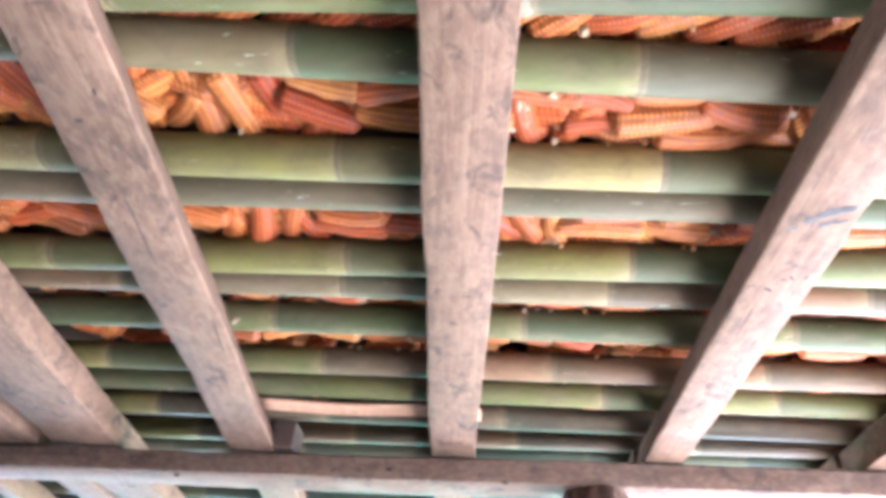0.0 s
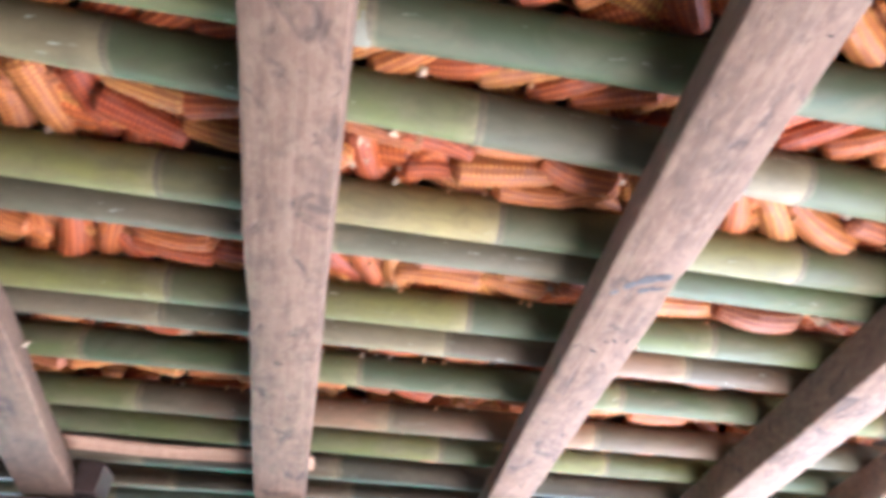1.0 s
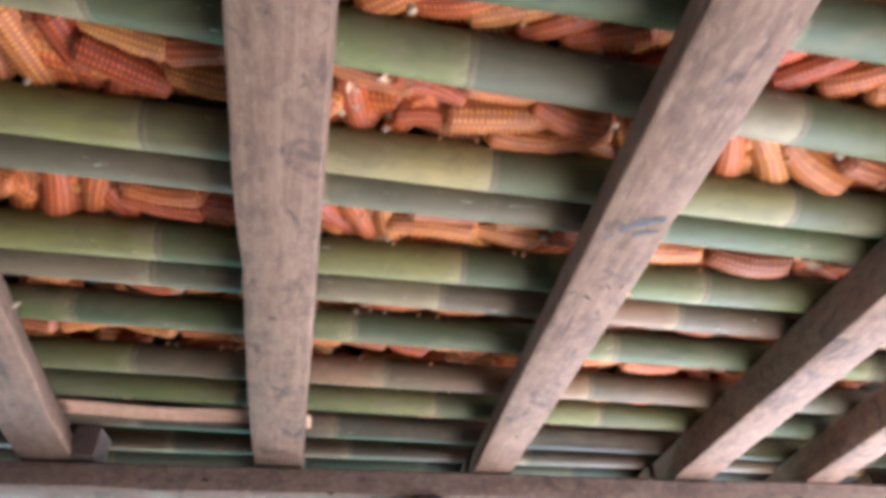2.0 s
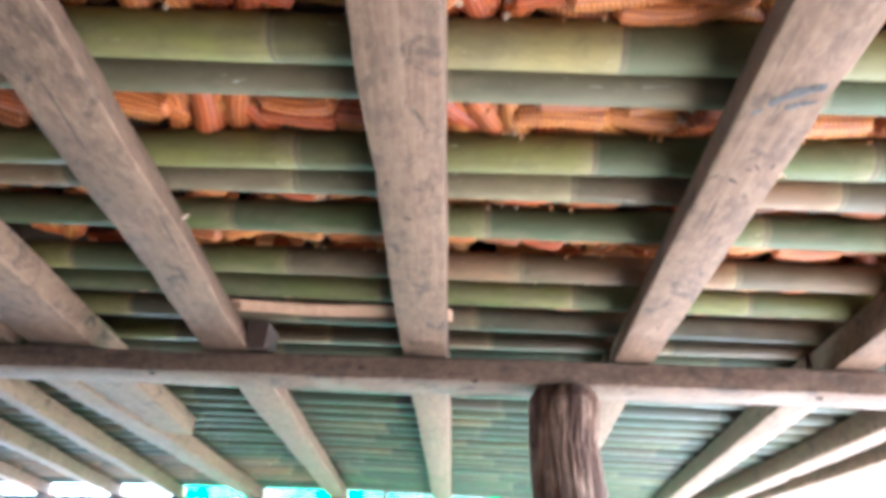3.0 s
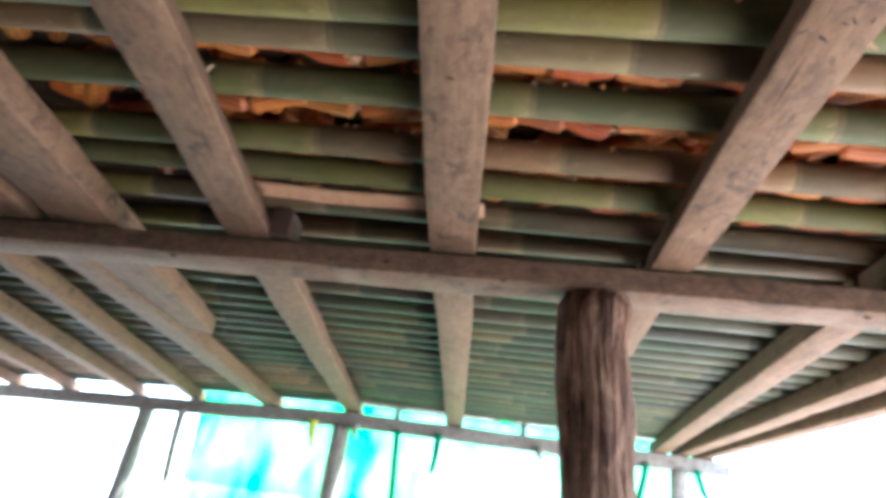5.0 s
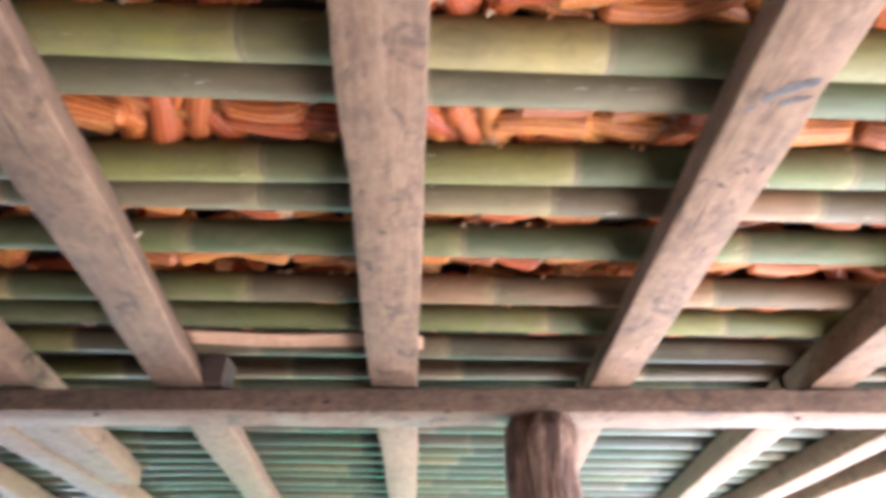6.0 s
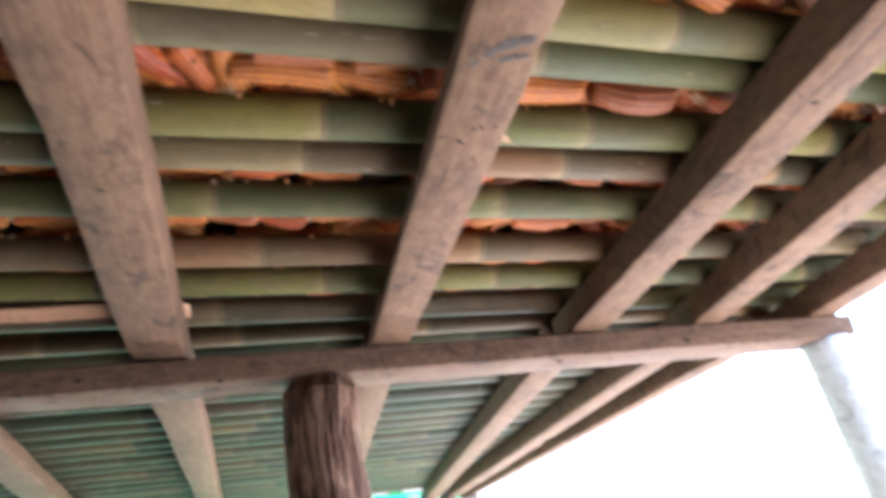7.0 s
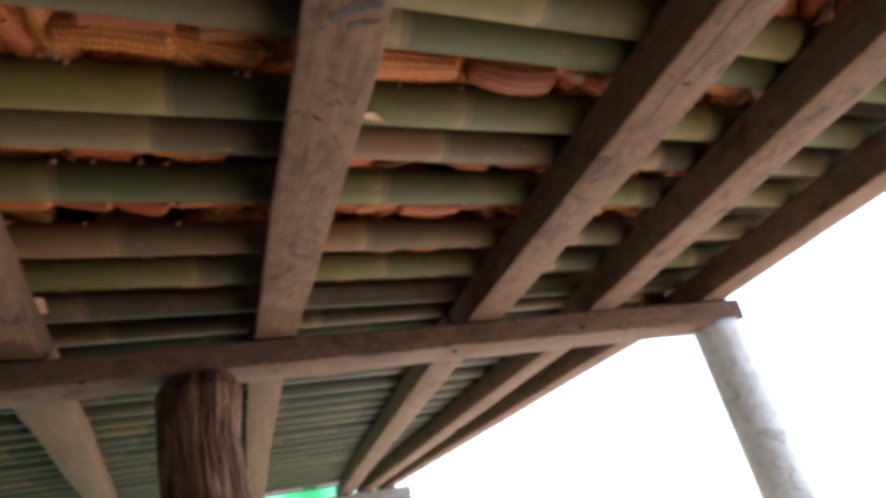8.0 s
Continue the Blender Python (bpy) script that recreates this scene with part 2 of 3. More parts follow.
def earth():
    m, n, l, b = mat("packed_earth", 0.95)
    t = tex(n, l, "ShaderNodeTexNoise", 0.8, detail=8, seed_by_object=False)
    f = tex(n, l, "ShaderNodeTexNoise", 25, detail=6, seed_by_object=False)
    c = ramp(n, l, t.outputs[0], [(0.3, (0.38, 0.35, 0.32)), (0.7, (0.52, 0.49, 0.46))]).outputs[0]
    c = mix(n, l, ramp(n, l, f.outputs[0], [(0.4, (0, 0, 0)), (0.7, (0.5, 0.5, 0.5))]).outputs[0], c, (0.25, 0.22, 0.19))
    l.new(c, b.inputs["Base Color"])
    bump(n, l, b, f.outputs[0], 0.5, 0.02)
    return m


M_EARTH = earth()
# darker than the yard, so that less light bounces up to the deck
M_FLOOR = plain("low_bounce_floor", (0.13, 0.108, 0.090), (0.21, 0.178, 0.150), 0.9, 6, 0.5, 0.01)
# near black, painting the shade in the gaps between culms
M_GAPSHADE = plain("gap_shade", (0.030, 0.018, 0.011), (0.066, 0.040, 0.024), 0.9, 20, 0.5, 0.01)
# dark surface of the added walls that block light
M_BLOCKER = plain("light_blocker", (0.05, 0.044, 0.038), (0.095, 0.085, 0.075), 0.9, 8, 0.5, 0.01)


# ---- builders ----
def mesh_of(name, verts, faces, material, smooth=True):
    me = bpy.data.meshes.new(name)
    me.from_pydata(verts, [], faces)
    me.materials.append(material)
    me.polygons.foreach_set("use_smooth", [smooth] * len(me.polygons))
    me.update()
    return me


def part(name, me, parent, label="", m=None):
    ob = new(name, me)
    ob.parent = parent
    if m is not None:
        ob.matrix_local = m
    return tagged(ob, label) if label else ob


def rings(sections, closed=True):
    """Faces over rings of equal count, with fans at both ends."""
    k = len(sections[0])
    verts = [v for s in sections for v in s]
    faces = []
    for i in range(len(sections) - 1):
        for j in range(k):
            a, b = i * k + j, i * k + (j + 1) % k
            faces.append((a, b, b + k, a + k))
    if closed:
        faces += [tuple(range(k))[::-1], tuple(range((len(sections) - 1) * k, len(sections) * k))]
    return verts, faces


def timber(name, a, b, w0, w1, h, material, rough=0.004, step=0.07, seed=0, wane=0.0, slant=0.0):
    """A sawn timber from a to b (middle of its underside); worn corners, uneven faces. Local y runs along it; slant draws in the top of its right face, or of its left where negative."""
    a, b = Vector(a), Vector(b)
    length = (b - a).length
    y = (b - a).normalized()
    x = y.cross(Vector((0, 0, 1))).normalized()
    z = x.cross(y)
    count = max(2, int(length / step))
    c = 0.007
    right, left = max(0.0, slant), max(0.0, -slant)
    secs = []
    for i in range(count + 1):
        u = i / count
        w = (w0 + (w1 - w0) * u) / 2
        p = [(-w + c, 0), (w - c, 0), (w - c * 0.3, c * 0.3), (w, c), (w - right / 2, h / 2), (w - right, h - c), (w - right - c, h), (-w + left + c, h), (-w + left, h - c), (-w + left / 2, h / 2), (-w, c), (-w + c * 0.3, c * 0.3)]
        ring = []
        for j, (px, pz) in enumerate(p):
            s = Vector((px * 9 + seed * 7.3, u * length * 2.2, pz * 9 + seed))
            d = noise.noise(s) * rough + noise.noise(s * 4.1) * rough * 0.5
            bow = noise.noise(Vector((seed * 3.1, u * length * 0.5, 5.5))) * wane
            e = noise.noise(Vector((seed + 11, u * length * 5.0, px * 30)))
            chip = max(0.0, e - 0.32) * 0.022 if j in (1, 2, 3, 0, 10, 11) else 0.0
            nx = -1 if px > 0 else 1
            ring.append((px + d + bow + nx * chip, u * length, pz + d + (chip * 0.6 if j in (1, 2, 0, 11) else 0)))
        secs.append(ring)
    me = mesh_of(name, *rings(secs), material)
    me.set_sharp_from_angle(angle=radians(28))
    ob = new(name, me)
    ob.matrix_world = Matrix((
        (x.x, y.x, z.x, a.x), (x.y, y.y, z.y, a.y), (x.z, y.z, z.z, a.z), (0, 0, 0, 1)))
    return ob


def pole(name, pts, radii, material, around=16, knobby=0.0, seed=0, sub=6, ridge=0.0):
    """A round, crooked pole through points, with ridges along it; an object at its foot."""
    base = Vector(pts[0])
    flat = abs(pts[-1][0] - pts[0][0]) > abs(pts[-1][2] - pts[0][2])
    secs = []
    total = (len(pts) - 1) * sub
    for i in range(total + 1):
        s = min(i / sub, len(pts) - 1.0001)
        k, f = int(s), s - int(s)
        f2 = f * f * (3 - 2 * f)
        c = Vector(pts[k]).lerp(Vector(pts[k + 1]), f2)
        r = radii[k] + (radii[k + 1] - radii[k]) * f2
        ring = []
        for j in range(around):
            q = 2 * math.pi * j / around
            d = Vector((0, math.cos(q), math.sin(q))) if flat else Vector((math.cos(q), math.sin(q), 0))
            nn = noise.noise(Vector((d.x * 1.6 + seed, d.y * 1.6, (c.z + c.x) * 2.2))) + 0.6 * noise.noise(Vector((d.x * 5 + seed, d.y * 5, (c.z + c.x) * 3.0))) + 0.35 * noise.noise(Vector((d.x * 11 + seed, d.y * 11, (c.z + c.x) * 9.0)))
            fold = noise.noise(Vector((d.x * 7 + seed * 3, d.y * 7, c.z * 1.1))) + 0.6 * noise.noise(Vector((d.x * 17 + seed, d.y * 17, c.z * 2.4)))
            rr = r * (1 + knobby * nn - ridge * max(0.0, 0.35 - abs(fold)))
            ring.append(tuple(c + d * rr - base))
        secs.append(ring)
    me = mesh_of(name, *rings(secs), material)
    ob = new(name, me)
    ob.location = base
    return ob


# ---- ground ----
def ground():
    n, size = 40, 400.0
    verts, faces = [], []
    for i in range(n + 1):
        for j in range(n + 1):
            x, y = ((2 * i / n - 1) ** 3) * size, ((2 * j / n - 1) ** 3) * size
            verts.append((x, y, noise.noise(Vector((x * 0.3, y * 0.3, 0))) * 0.05))
    for i in range(n):
        for j in range(n):
            a = i * (n + 1) + j
            faces.append((a, a + n + 1, a + n + 2, a + 1))
    tagged(new("ground", mesh_of("ground", verts, faces, M_EARTH)), "bare packed earth yard round the shelter", "ground", kind="structure")


ground()


def wall(name, a, b, height, thick):
    """An unseen plain dark wall from a to b on the ground, added to block light."""
    a, b = Vector((*a, -0.1)), Vector((*b, -0.1))
    way = (b - a).normalized()
    side = Vector((-way.y, way.x, 0)) * thick / 2
    n = 30
    secs = []
    for i in range(n + 1):
        p = a.lerp(b, i / n)
        secs.append([tuple(p - side), tuple(p + side), tuple(p + side + Vector((0, 0, height))), tuple(p - side + Vector((0, 0, height)))])
    tagged(new(name, mesh_of(name, *rings(secs), M_BLOCKER, False)), "unseen plain dark wall added to block light into the shelter", "wall", kind="structure")


# added out of view, so that light enters from the front right
wall("wall_back", (-6.1, -2.8), (2.6, -2.8), 2.5, 0.2)
wall("wall_right", (2.75, -2.69), (2.75, 0.1), 2.5, 0.2)
wall("wall_side", (-6.0, -2.69), (-6.0, 5.2), 2.5, 0.2)


# unseen floor, added to weaken the light from below
def floor():
    n = 24
    top, faces = [], []
    for i in range(n + 1):
        for j in range(n + 1):
            x, y = -5.85 + 7.3 * i / n, -2.68 + 9.0 * j / n
            edge = 0.15 * noise.noise(Vector((y, x, 3.0)))
            top.append((x + (edge if i == n else 0), y, 0.06 + 0.012 * noise.noise(Vector((x * 1.5, y * 1.5, 1.0)))))
    for i in range(n):
        for j in range(n):
            a = i * (n + 1) + j
            faces.append((a, a + n + 1, a + n + 2, a + 1))
    tagged(new("floor", mesh_of("floor", top, faces, M_FLOOR)), "unseen darker floor added under the shelter to cut bounced light", "floor", kind="structure")


floor()

# ---- timber frame ----
UNDER, TOP = 2.32, 2.425          # underside and top of the joists
JOIST_LABEL = "weathered grey sawn timber joist under the bamboo deck"


def beam_y(x):
    return 2.075 - 0.03 * x


def main_beam():
    ob = timber("crossbeam", (-5.6, beam_y(-5.6) + 0.083, 2.217), (2.42, beam_y(2.42) + 0.083, 2.2385), 0.166, 0.166, 0.081, M_BEAM, 0.005, seed=3)
    tagged(ob, "brown weathered timber crossbeam carrying the joists", "beam")
    back = timber("crossbeam", (-5.6, -2.3, 2.238), (2.42, -2.3, 2.238), 0.16, 0.16, 0.081, M_BEAM, 0.005, seed=4)
    tagged(back, "brown weathered timber crossbeam carrying the joists", "beam")
    for x0, x1, seed in ((-5.75, -1.34, 5), (-1.335, 2.2, 6)):
        eave = timber("eave_beam", (x0, 6.42, min(2.315, 2.315 + (x0 + 1.3) * 0.045) - 0.135), (x1, 6.42, 2.178), 0.11, 0.10, 0.135, M_POLE, 0.006, seed=seed, wane=0.01)
        tagged(eave, "grey timber eave beam on slender posts", "beam")


main_beam()

# centre x at y = 0.5 and 2.08, centre x where the far length begins and at y = 6.4; width near, width far
JOISTS = [
    (-0.418, -0.678, -0.690, -1.274, 0.145, 0.165),
    (0.169, 0.036, 0.030, -0.290, 0.126, 0.152),
    (0.749, 0.721, 0.712, 0.790, 0.131, 0.127),
    (1.358, 1.400, 1.390, 1.590, 0.120, 0.128),
    (1.720, 1.850, 1.890, 1.800, 0.122, 0.115),
    (2.20, 2.32, 2.230, 2.000, 0.12, 0.12),
    (-1.36, -1.600, -1.610, -2.120, 0.19, 0.17),
    (-1.68, -1.980, -1.995, -2.900, 0.12, 0.105),
    (-2.28, -2.540, -2.555, -3.545, 0.12, 0.110),
    (-2.95, -3.170, -3.180, -4.300, 0.12, 0.115),
    (-3.75, -3.960, -3.980, -4.920, 0.12, 0.115),
    (-4.40, -4.600, -4.620, -5.450, 0.12, 0.115),
]


SLANT = {0: 0.04, 2: -0.022}          # joists with a waney face


def eave_top(x):
    return min(2.315, 2.315 + (x + 1.3) * 0.045)


def joists():
    for k, (xa, xb, xf, xc, wa, wb) in enumerate(JOISTS):
        g = (xb - xa) / 1.58
        y0 = -2.5
        near = (xa + g * (y0 - 0.5), y0, UNDER)
        ob = timber("joist", near, (xb + g * 0.12, 2.20, UNDER), max(0.1, wa - (wb - wa) * 1.9), wb, TOP - UNDER, M_JOIST, 0.004, seed=20 + k, wane=0.006, slant=SLANT.get(k, 0.0))
        tagged(ob, JOIST_LABEL, "joist", "joists under the deck")
        far = timber("joist", (xf, 2.206, UNDER), (xc + (xc - xf) * 0.06, 6.66, eave_top(xc) + 0.002), wb, wb, TOP - UNDER, M_JOIST, 0.005, seed=50 + k, wane=0.012, slant=SLANT.get(k, 0.0) * 0.6)
        tagged(far, JOIST_LABEL, "joist", "joists under the deck")
    ob = timber("joist", (-0.93, 0.2, UNDER), (-1.66, 3.70, UNDER + 0.004), 0.25, 0.25, TOP - UNDER - 0.004, M_JOIST, 0.006, seed=90)
    tagged(ob, "short broad weathered timber lapped beside a longer joist", "joist", "joists under the deck")
    # separate block in place of the far joist's lapped end
    stub = timber("timber_block", (-0.566, 2.068, 2.319), (-0.572, 2.19, 2.319), 0.072, 0.072, 0.100, M_STUB, 0.002, seed=91, step=0.03)
    tagged(stub, "dark block standing for the far joist's lapped end on the crossbeam", "wood block")


joists()


def posts():
    p = pole("post", [(0.62, 2.13, -0.05), (0.60, 2.13, 0.8), (0.565, 2.13, 1.45), (0.538, 2.135, 1.70), (0.522, 2.14, 1.88), (0.502, 2.14, 2.06), (0.508, 2.14, 2.19), (0.508, 2.145, 2.236)],
             [0.125, 0.118, 0.108, 0.108, 0.117, 0.113, 0.118, 0.095], M_BARK, 120, 0.10, 2, 26, 0.16)
    tagged(p, "crooked reddish-brown tree trunk post with peeled bark", "post")
    p = pole("post", [(2.52, 2.09, -0.05), (2.42, 2.085, 1.2), (2.335, 2.08, 2.242)], [0.10, 0.095, 0.085], M_GLARE, 24, 0.05, 5, 10)
    tagged(p, "timber post at the open side, coloured pale for the glare on it", "post")
    p = pole("post", [(-2.03, 2.19, -0.05), (-2.0, 2.19, 1.2), (-1.99, 2.19, 2.228)], [0.10, 0.095, 0.09], M_BARK, 64, 0.06, 7, 20, 0.12)
    tagged(p, "crooked brown tree trunk post", "post")
    for x in (-5.0, 2.3):
        q = pole("post", [(x, -2.24, -0.05), (x, -2.24, 1.2), (x, -2.24, 2.242)], [0.1, 0.095, 0.09], M_BARK, 24, 0.06, 8 + x, 10)
        tagged(q, "crooked brown tree trunk post", "post")
    for x, r, lean in ((-5.37, 0.135, 0.04), (-3.37, 0.085, -0.08), (-1.365, 0.092, 0.0), (1.76, 0.08, 0.04)):
        z = eave_top(x) - 0.136
        q = pole("eave_post", [(x + lean, 6.42, -0.05), (x + lean * 0.5, 6.42, 1.2), (x, 6.42, z + 0.01)], [r * 1.05, r, r * 0.95], M_POLE, 16, 0.06, x, 8)
        tagged(q, "grey round timber post under the eave", "post", "eave posts")


posts()

# ---- bamboo deck ----
# y at x = 0, slope of y along x, radius, the x at which nodes lie (the chief one last), spacing of the others
ROWS = [
    (0.215, 0.05, 0.044, (0.10,), 0.58), (0.425, 0.05, 0.044, (0.257,), 0.60), (0.553, 0.10, 0.0445, (-0.12, 0.432), 0.58), (0.800, 0.055, 0.0455, (-0.10, 0.508), 0.61), (0.890, 0.055, 0.043, (0.20,), 0.66),
    (1.132, 0.022, 0.0445, (-0.88, -0.15, 1.057, 0.495), 0.60), (1.238, 0.036, 0.042, (-0.184, 1.045, 0.46), 0.59), (1.428, 0.028, 0.044, (0.26,), 0.70), (1.685, 0.016, 0.043, (-0.34, 0.95, 0.351), 0.66), (1.866, 0.022, 0.042, (-0.085, 1.042, 0.517), 0.57),
    (2.090, 0.02, 0.042, (0.205,), 0.62), (2.292, -0.02, 0.042, (0.25,), 0.64),
]
# tint of the internodes about that node, from two before it to two after it
TINTS = [None, (0.4, 0.5, 0.05, 0.1), (0.7, 0.25, 0.72, 0.4), (0.55, 0.97, 0.6, 0.5), (0.75, 0.74, 0.73, 0.2), (0.5, 0.55, 0.2, 0.5), (0.75, 0.72, 0.88, 0.88),
         (0.1, 0.15, 0.12, 0.2), (0.2, 0.87, 0.9, 0.88), (0.3, 0.4, 0.35, 0.5), (0.82, 0.81, 0.82, 0.83), (0.84, 0.84, 0.84, 0.85)]
culm_no = 0
RING_PROFILE = ((-0.006, 0.985), (-0.004, 1.006), (-0.001, 1.022), (0.001, 1.004), (0.003, 1.012), (0.004, 1.002), (0.006, 0.985))
NODE_RING, SHADED_RING = (mesh_of("node_ring", *rings([[(px, math.cos(2 * math.pi * j / 20) * pr, math.sin(2 * math.pi * j / 20) * pr) for j in range(20)]
                                        for px, pr in RING_PROFILE], False), ring_skin) for ring_skin in (M_NODE, M_SHADEDNODE))


def culm(y0, slope, r, node, gap, x0=-5.5, x1=2.42, drop=None, tints=None, skin=None, fill=None):
    """A bamboo culm along x, lying across the joists."""
    global culm_no
    culm_no += 1
    rnd = random.Random(culm_no)
    chief = node[-1] if isinstance(node, tuple) else node
    xs = sorted(node) if isinstance(node, tuple) else [node]
    while xs[-1] < x1:
        xs.append(xs[-1] + gap * rnd.uniform(0.95, 1.06))
    while xs[0] > x0:
        xs.insert(0, xs[0] - gap * rnd.uniform(0.95, 1.06))
    secs, inter, place = [], [], []
    around = 20
    ph = rnd.uniform(0, 6)

    def centre(x):
        bow = 0.006 * math.sin(x * 1.1 + ph) + 0.004 * math.sin(x * 2.7 + 2 * ph)
        d = drop(x) if drop else 0.0
        return y0 + slope * x + bow * (0.3 if -0.6 < x < 2 else 1), TOP + r - d

    for a, b in zip(xs, xs[1:]):
        tint, steps = rnd.random() if fill is None else fill, 8
        k = xs.index(a) - xs.index(chief) + 2
        if tints and 0 <= k < 4:
            tint = tints[k]
        for i in range(steps):
            u = i / steps
            x = a + (b - a) * u
            if x < x0 or x > x1:
                continue
            cy, cz = centre(x)
            rr = r * (1 - 0.02 * math.sin(math.pi * u))
            secs.append([(x, cy + rr * math.cos(2 * math.pi * j / around), cz + rr * math.sin(2 * math.pi * j / around)) for j in range(around)])
            inter.append(tint), place.append(u)
            if i == steps - 1:
                x = b - 0.001
                if x < x1:
                    cy, cz = centre(x)
                    secs.append([(x, cy + r * math.cos(2 * math.pi * j / around), cz + r * math.sin(2 * math.pi * j / around)) for j in range(around)])
                    inter.append(tint), place.append(1.0)
    org = Vector((x0, y0 + slope * x0, TOP + r))
    secs = [[tuple(Vector(v) - org) for v in s] for s in secs]
    me = mesh_of("bamboo_culm", *rings(secs), skin or M_BAMBOO)
    for key, vals in (("inter", inter), ("place", place)):
        at = me.attributes.new(key, "FLOAT", "POINT")
        at.data.foreach_set("value", np.repeat(np.array(vals, np.float32), around))
    ob = new("bamboo_culm", me)
    ob.location = org
    tagged(ob, "far bamboo culm laid across the timber joists, skin darkened as shade" if skin == M_SHADED else "tan-brown bamboo culm laid across the timber joists" if fill is not None else "green-grey bamboo culm laid across the timber joists", "bamboo", "bamboo deck")
    for x in xs:
        if x0 + 0.05 < x < x1 - 0.05:
            cy, cz = centre(x)
            part("node_ring", SHADED_RING if skin == M_SHADED else NODE_RING, ob, m=Matrix.Translation(Vector((x, cy, cz)) - org) @ Matrix.Diagonal((1, r, r, 1)))
    return ob


M_SCAR = plain("sheath_scar", (0.12, 0.093, 0.058), (0.20, 0.162, 0.108), 0.7, 60)
SCAR = mesh_of("sheath_scar", *rings([[(px, math.cos(2 * math.pi * j / 20) * pr, math.sin(2 * math.pi * j / 20) * pr) for j in range(20)]
                                     for px, pr in ((-0.018, 0.99), (-0.014, 1.016), (-0.002, 1.026), (0.004, 1.012), (0.008, 0.99))], False), M_SCAR)


def deck():
    for k, ((y0, s, r, nd, gap), tints) in enumerate(zip(ROWS, TINTS)):
        ob = culm(y0, s, r, nd, gap, tints=tints)
        if k == 1:
            part("sheath_scar", SCAR, ob, "cream sheath scar at a node", Matrix.Translation(Vector((nd[-1] - 0.006, y0 + s * nd[-1], TOP + r)) - ob.location) @ Matrix.Diagonal((1, r, r, 1)))
    rnd = random.Random(5)
    y = 0.105
    while y > -2.4:
        culm(y, 0.03, rnd.uniform(0.04, 0.046), rnd.random(), rnd.uniform(0.5, 0.65))
        y -= rnd.uniform(0.095, 0.105)
    y = 2.47
    while y < 6.5:
        yy = y
        r, node, gap = rnd.uniform(0.042, 0.047), rnd.random(), rnd.uniform(0.5, 0.65)
        sag = lambda x, yy=yy: max(0.0, (yy - 2.2) / 4.2) * (0.005 + max(0.0, -1.3 - x) * 0.045)
        if 4.95 < y < 6.0:
            join = -0.72 - 0.13 * (y - 2.2)
            culm(y, -0.02, r, node, gap, x1=join, drop=sag, fill=rnd.uniform(0.76, 0.92))
            culm(y, -0.02, r, node, gap, x0=join + 0.01, x1=2.36 - 0.075 * (y - 2.2), skin=M_SHADED, drop=sag)
        else:
            culm(y, -0.02, r, node, gap, x1=2.36 - 0.075 * (y - 2.2), skin=M_SHADED, drop=sag)
        y += rnd.uniform(0.13, 0.23)


deck()


def lath():
    secs = []
    for i in range(25):
        u = i / 24
        x = u * 0.755
        ring = []
        for j in range(9):
            q = math.pi * (0.15 + 0.7 * j / 8)
            ring.append((x, -0.052 * math.cos(q) + 0.003 * math.sin(u * 7), 0.026 * math.sin(q) + 0.003 * math.sin(u * 9 + 1)))
        for j in range(8, -1, -1):
            q = math.pi * (0.15 + 0.7 * j / 8)
            ring.append((x, -0.044 * math.cos(q) + 0.003 * math.sin(u * 7), 0.026 * math.sin(q) - 0.008 + 0.003 * math.sin(u * 9 + 1)))
        secs.append(ring)
    ob = new("split_bamboo_lath", mesh_of("split_bamboo_lath", *rings(secs), M_LATH))
    ob.matrix_world = pose(-0.625, 1.942, TOP - 0.012, 0, 0, 1.6)
    tagged(ob, "tan split bamboo lath lying between green culms", "lath")


lath()

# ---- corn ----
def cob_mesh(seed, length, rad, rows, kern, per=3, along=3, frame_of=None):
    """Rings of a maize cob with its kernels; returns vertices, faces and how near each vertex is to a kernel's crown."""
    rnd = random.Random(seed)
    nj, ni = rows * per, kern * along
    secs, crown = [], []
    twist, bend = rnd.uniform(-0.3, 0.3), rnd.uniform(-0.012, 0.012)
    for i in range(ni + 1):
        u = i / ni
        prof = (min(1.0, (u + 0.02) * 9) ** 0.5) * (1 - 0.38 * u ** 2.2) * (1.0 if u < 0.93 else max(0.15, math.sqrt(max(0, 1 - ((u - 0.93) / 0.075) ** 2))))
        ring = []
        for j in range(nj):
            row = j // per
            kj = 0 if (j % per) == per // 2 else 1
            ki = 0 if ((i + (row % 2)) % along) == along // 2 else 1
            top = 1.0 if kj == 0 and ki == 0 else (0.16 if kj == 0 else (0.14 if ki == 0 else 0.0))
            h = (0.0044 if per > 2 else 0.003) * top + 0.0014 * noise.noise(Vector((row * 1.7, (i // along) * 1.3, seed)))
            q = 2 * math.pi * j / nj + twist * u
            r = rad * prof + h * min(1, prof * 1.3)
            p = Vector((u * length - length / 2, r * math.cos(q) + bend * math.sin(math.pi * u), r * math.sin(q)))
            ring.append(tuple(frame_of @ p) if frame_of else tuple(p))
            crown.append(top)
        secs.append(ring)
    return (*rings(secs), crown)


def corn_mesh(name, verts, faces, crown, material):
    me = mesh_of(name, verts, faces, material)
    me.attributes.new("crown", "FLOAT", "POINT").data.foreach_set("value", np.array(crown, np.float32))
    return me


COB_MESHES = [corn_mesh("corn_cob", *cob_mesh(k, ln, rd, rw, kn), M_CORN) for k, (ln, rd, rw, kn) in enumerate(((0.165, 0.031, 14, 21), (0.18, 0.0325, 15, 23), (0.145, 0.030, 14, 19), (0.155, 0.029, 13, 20)))]
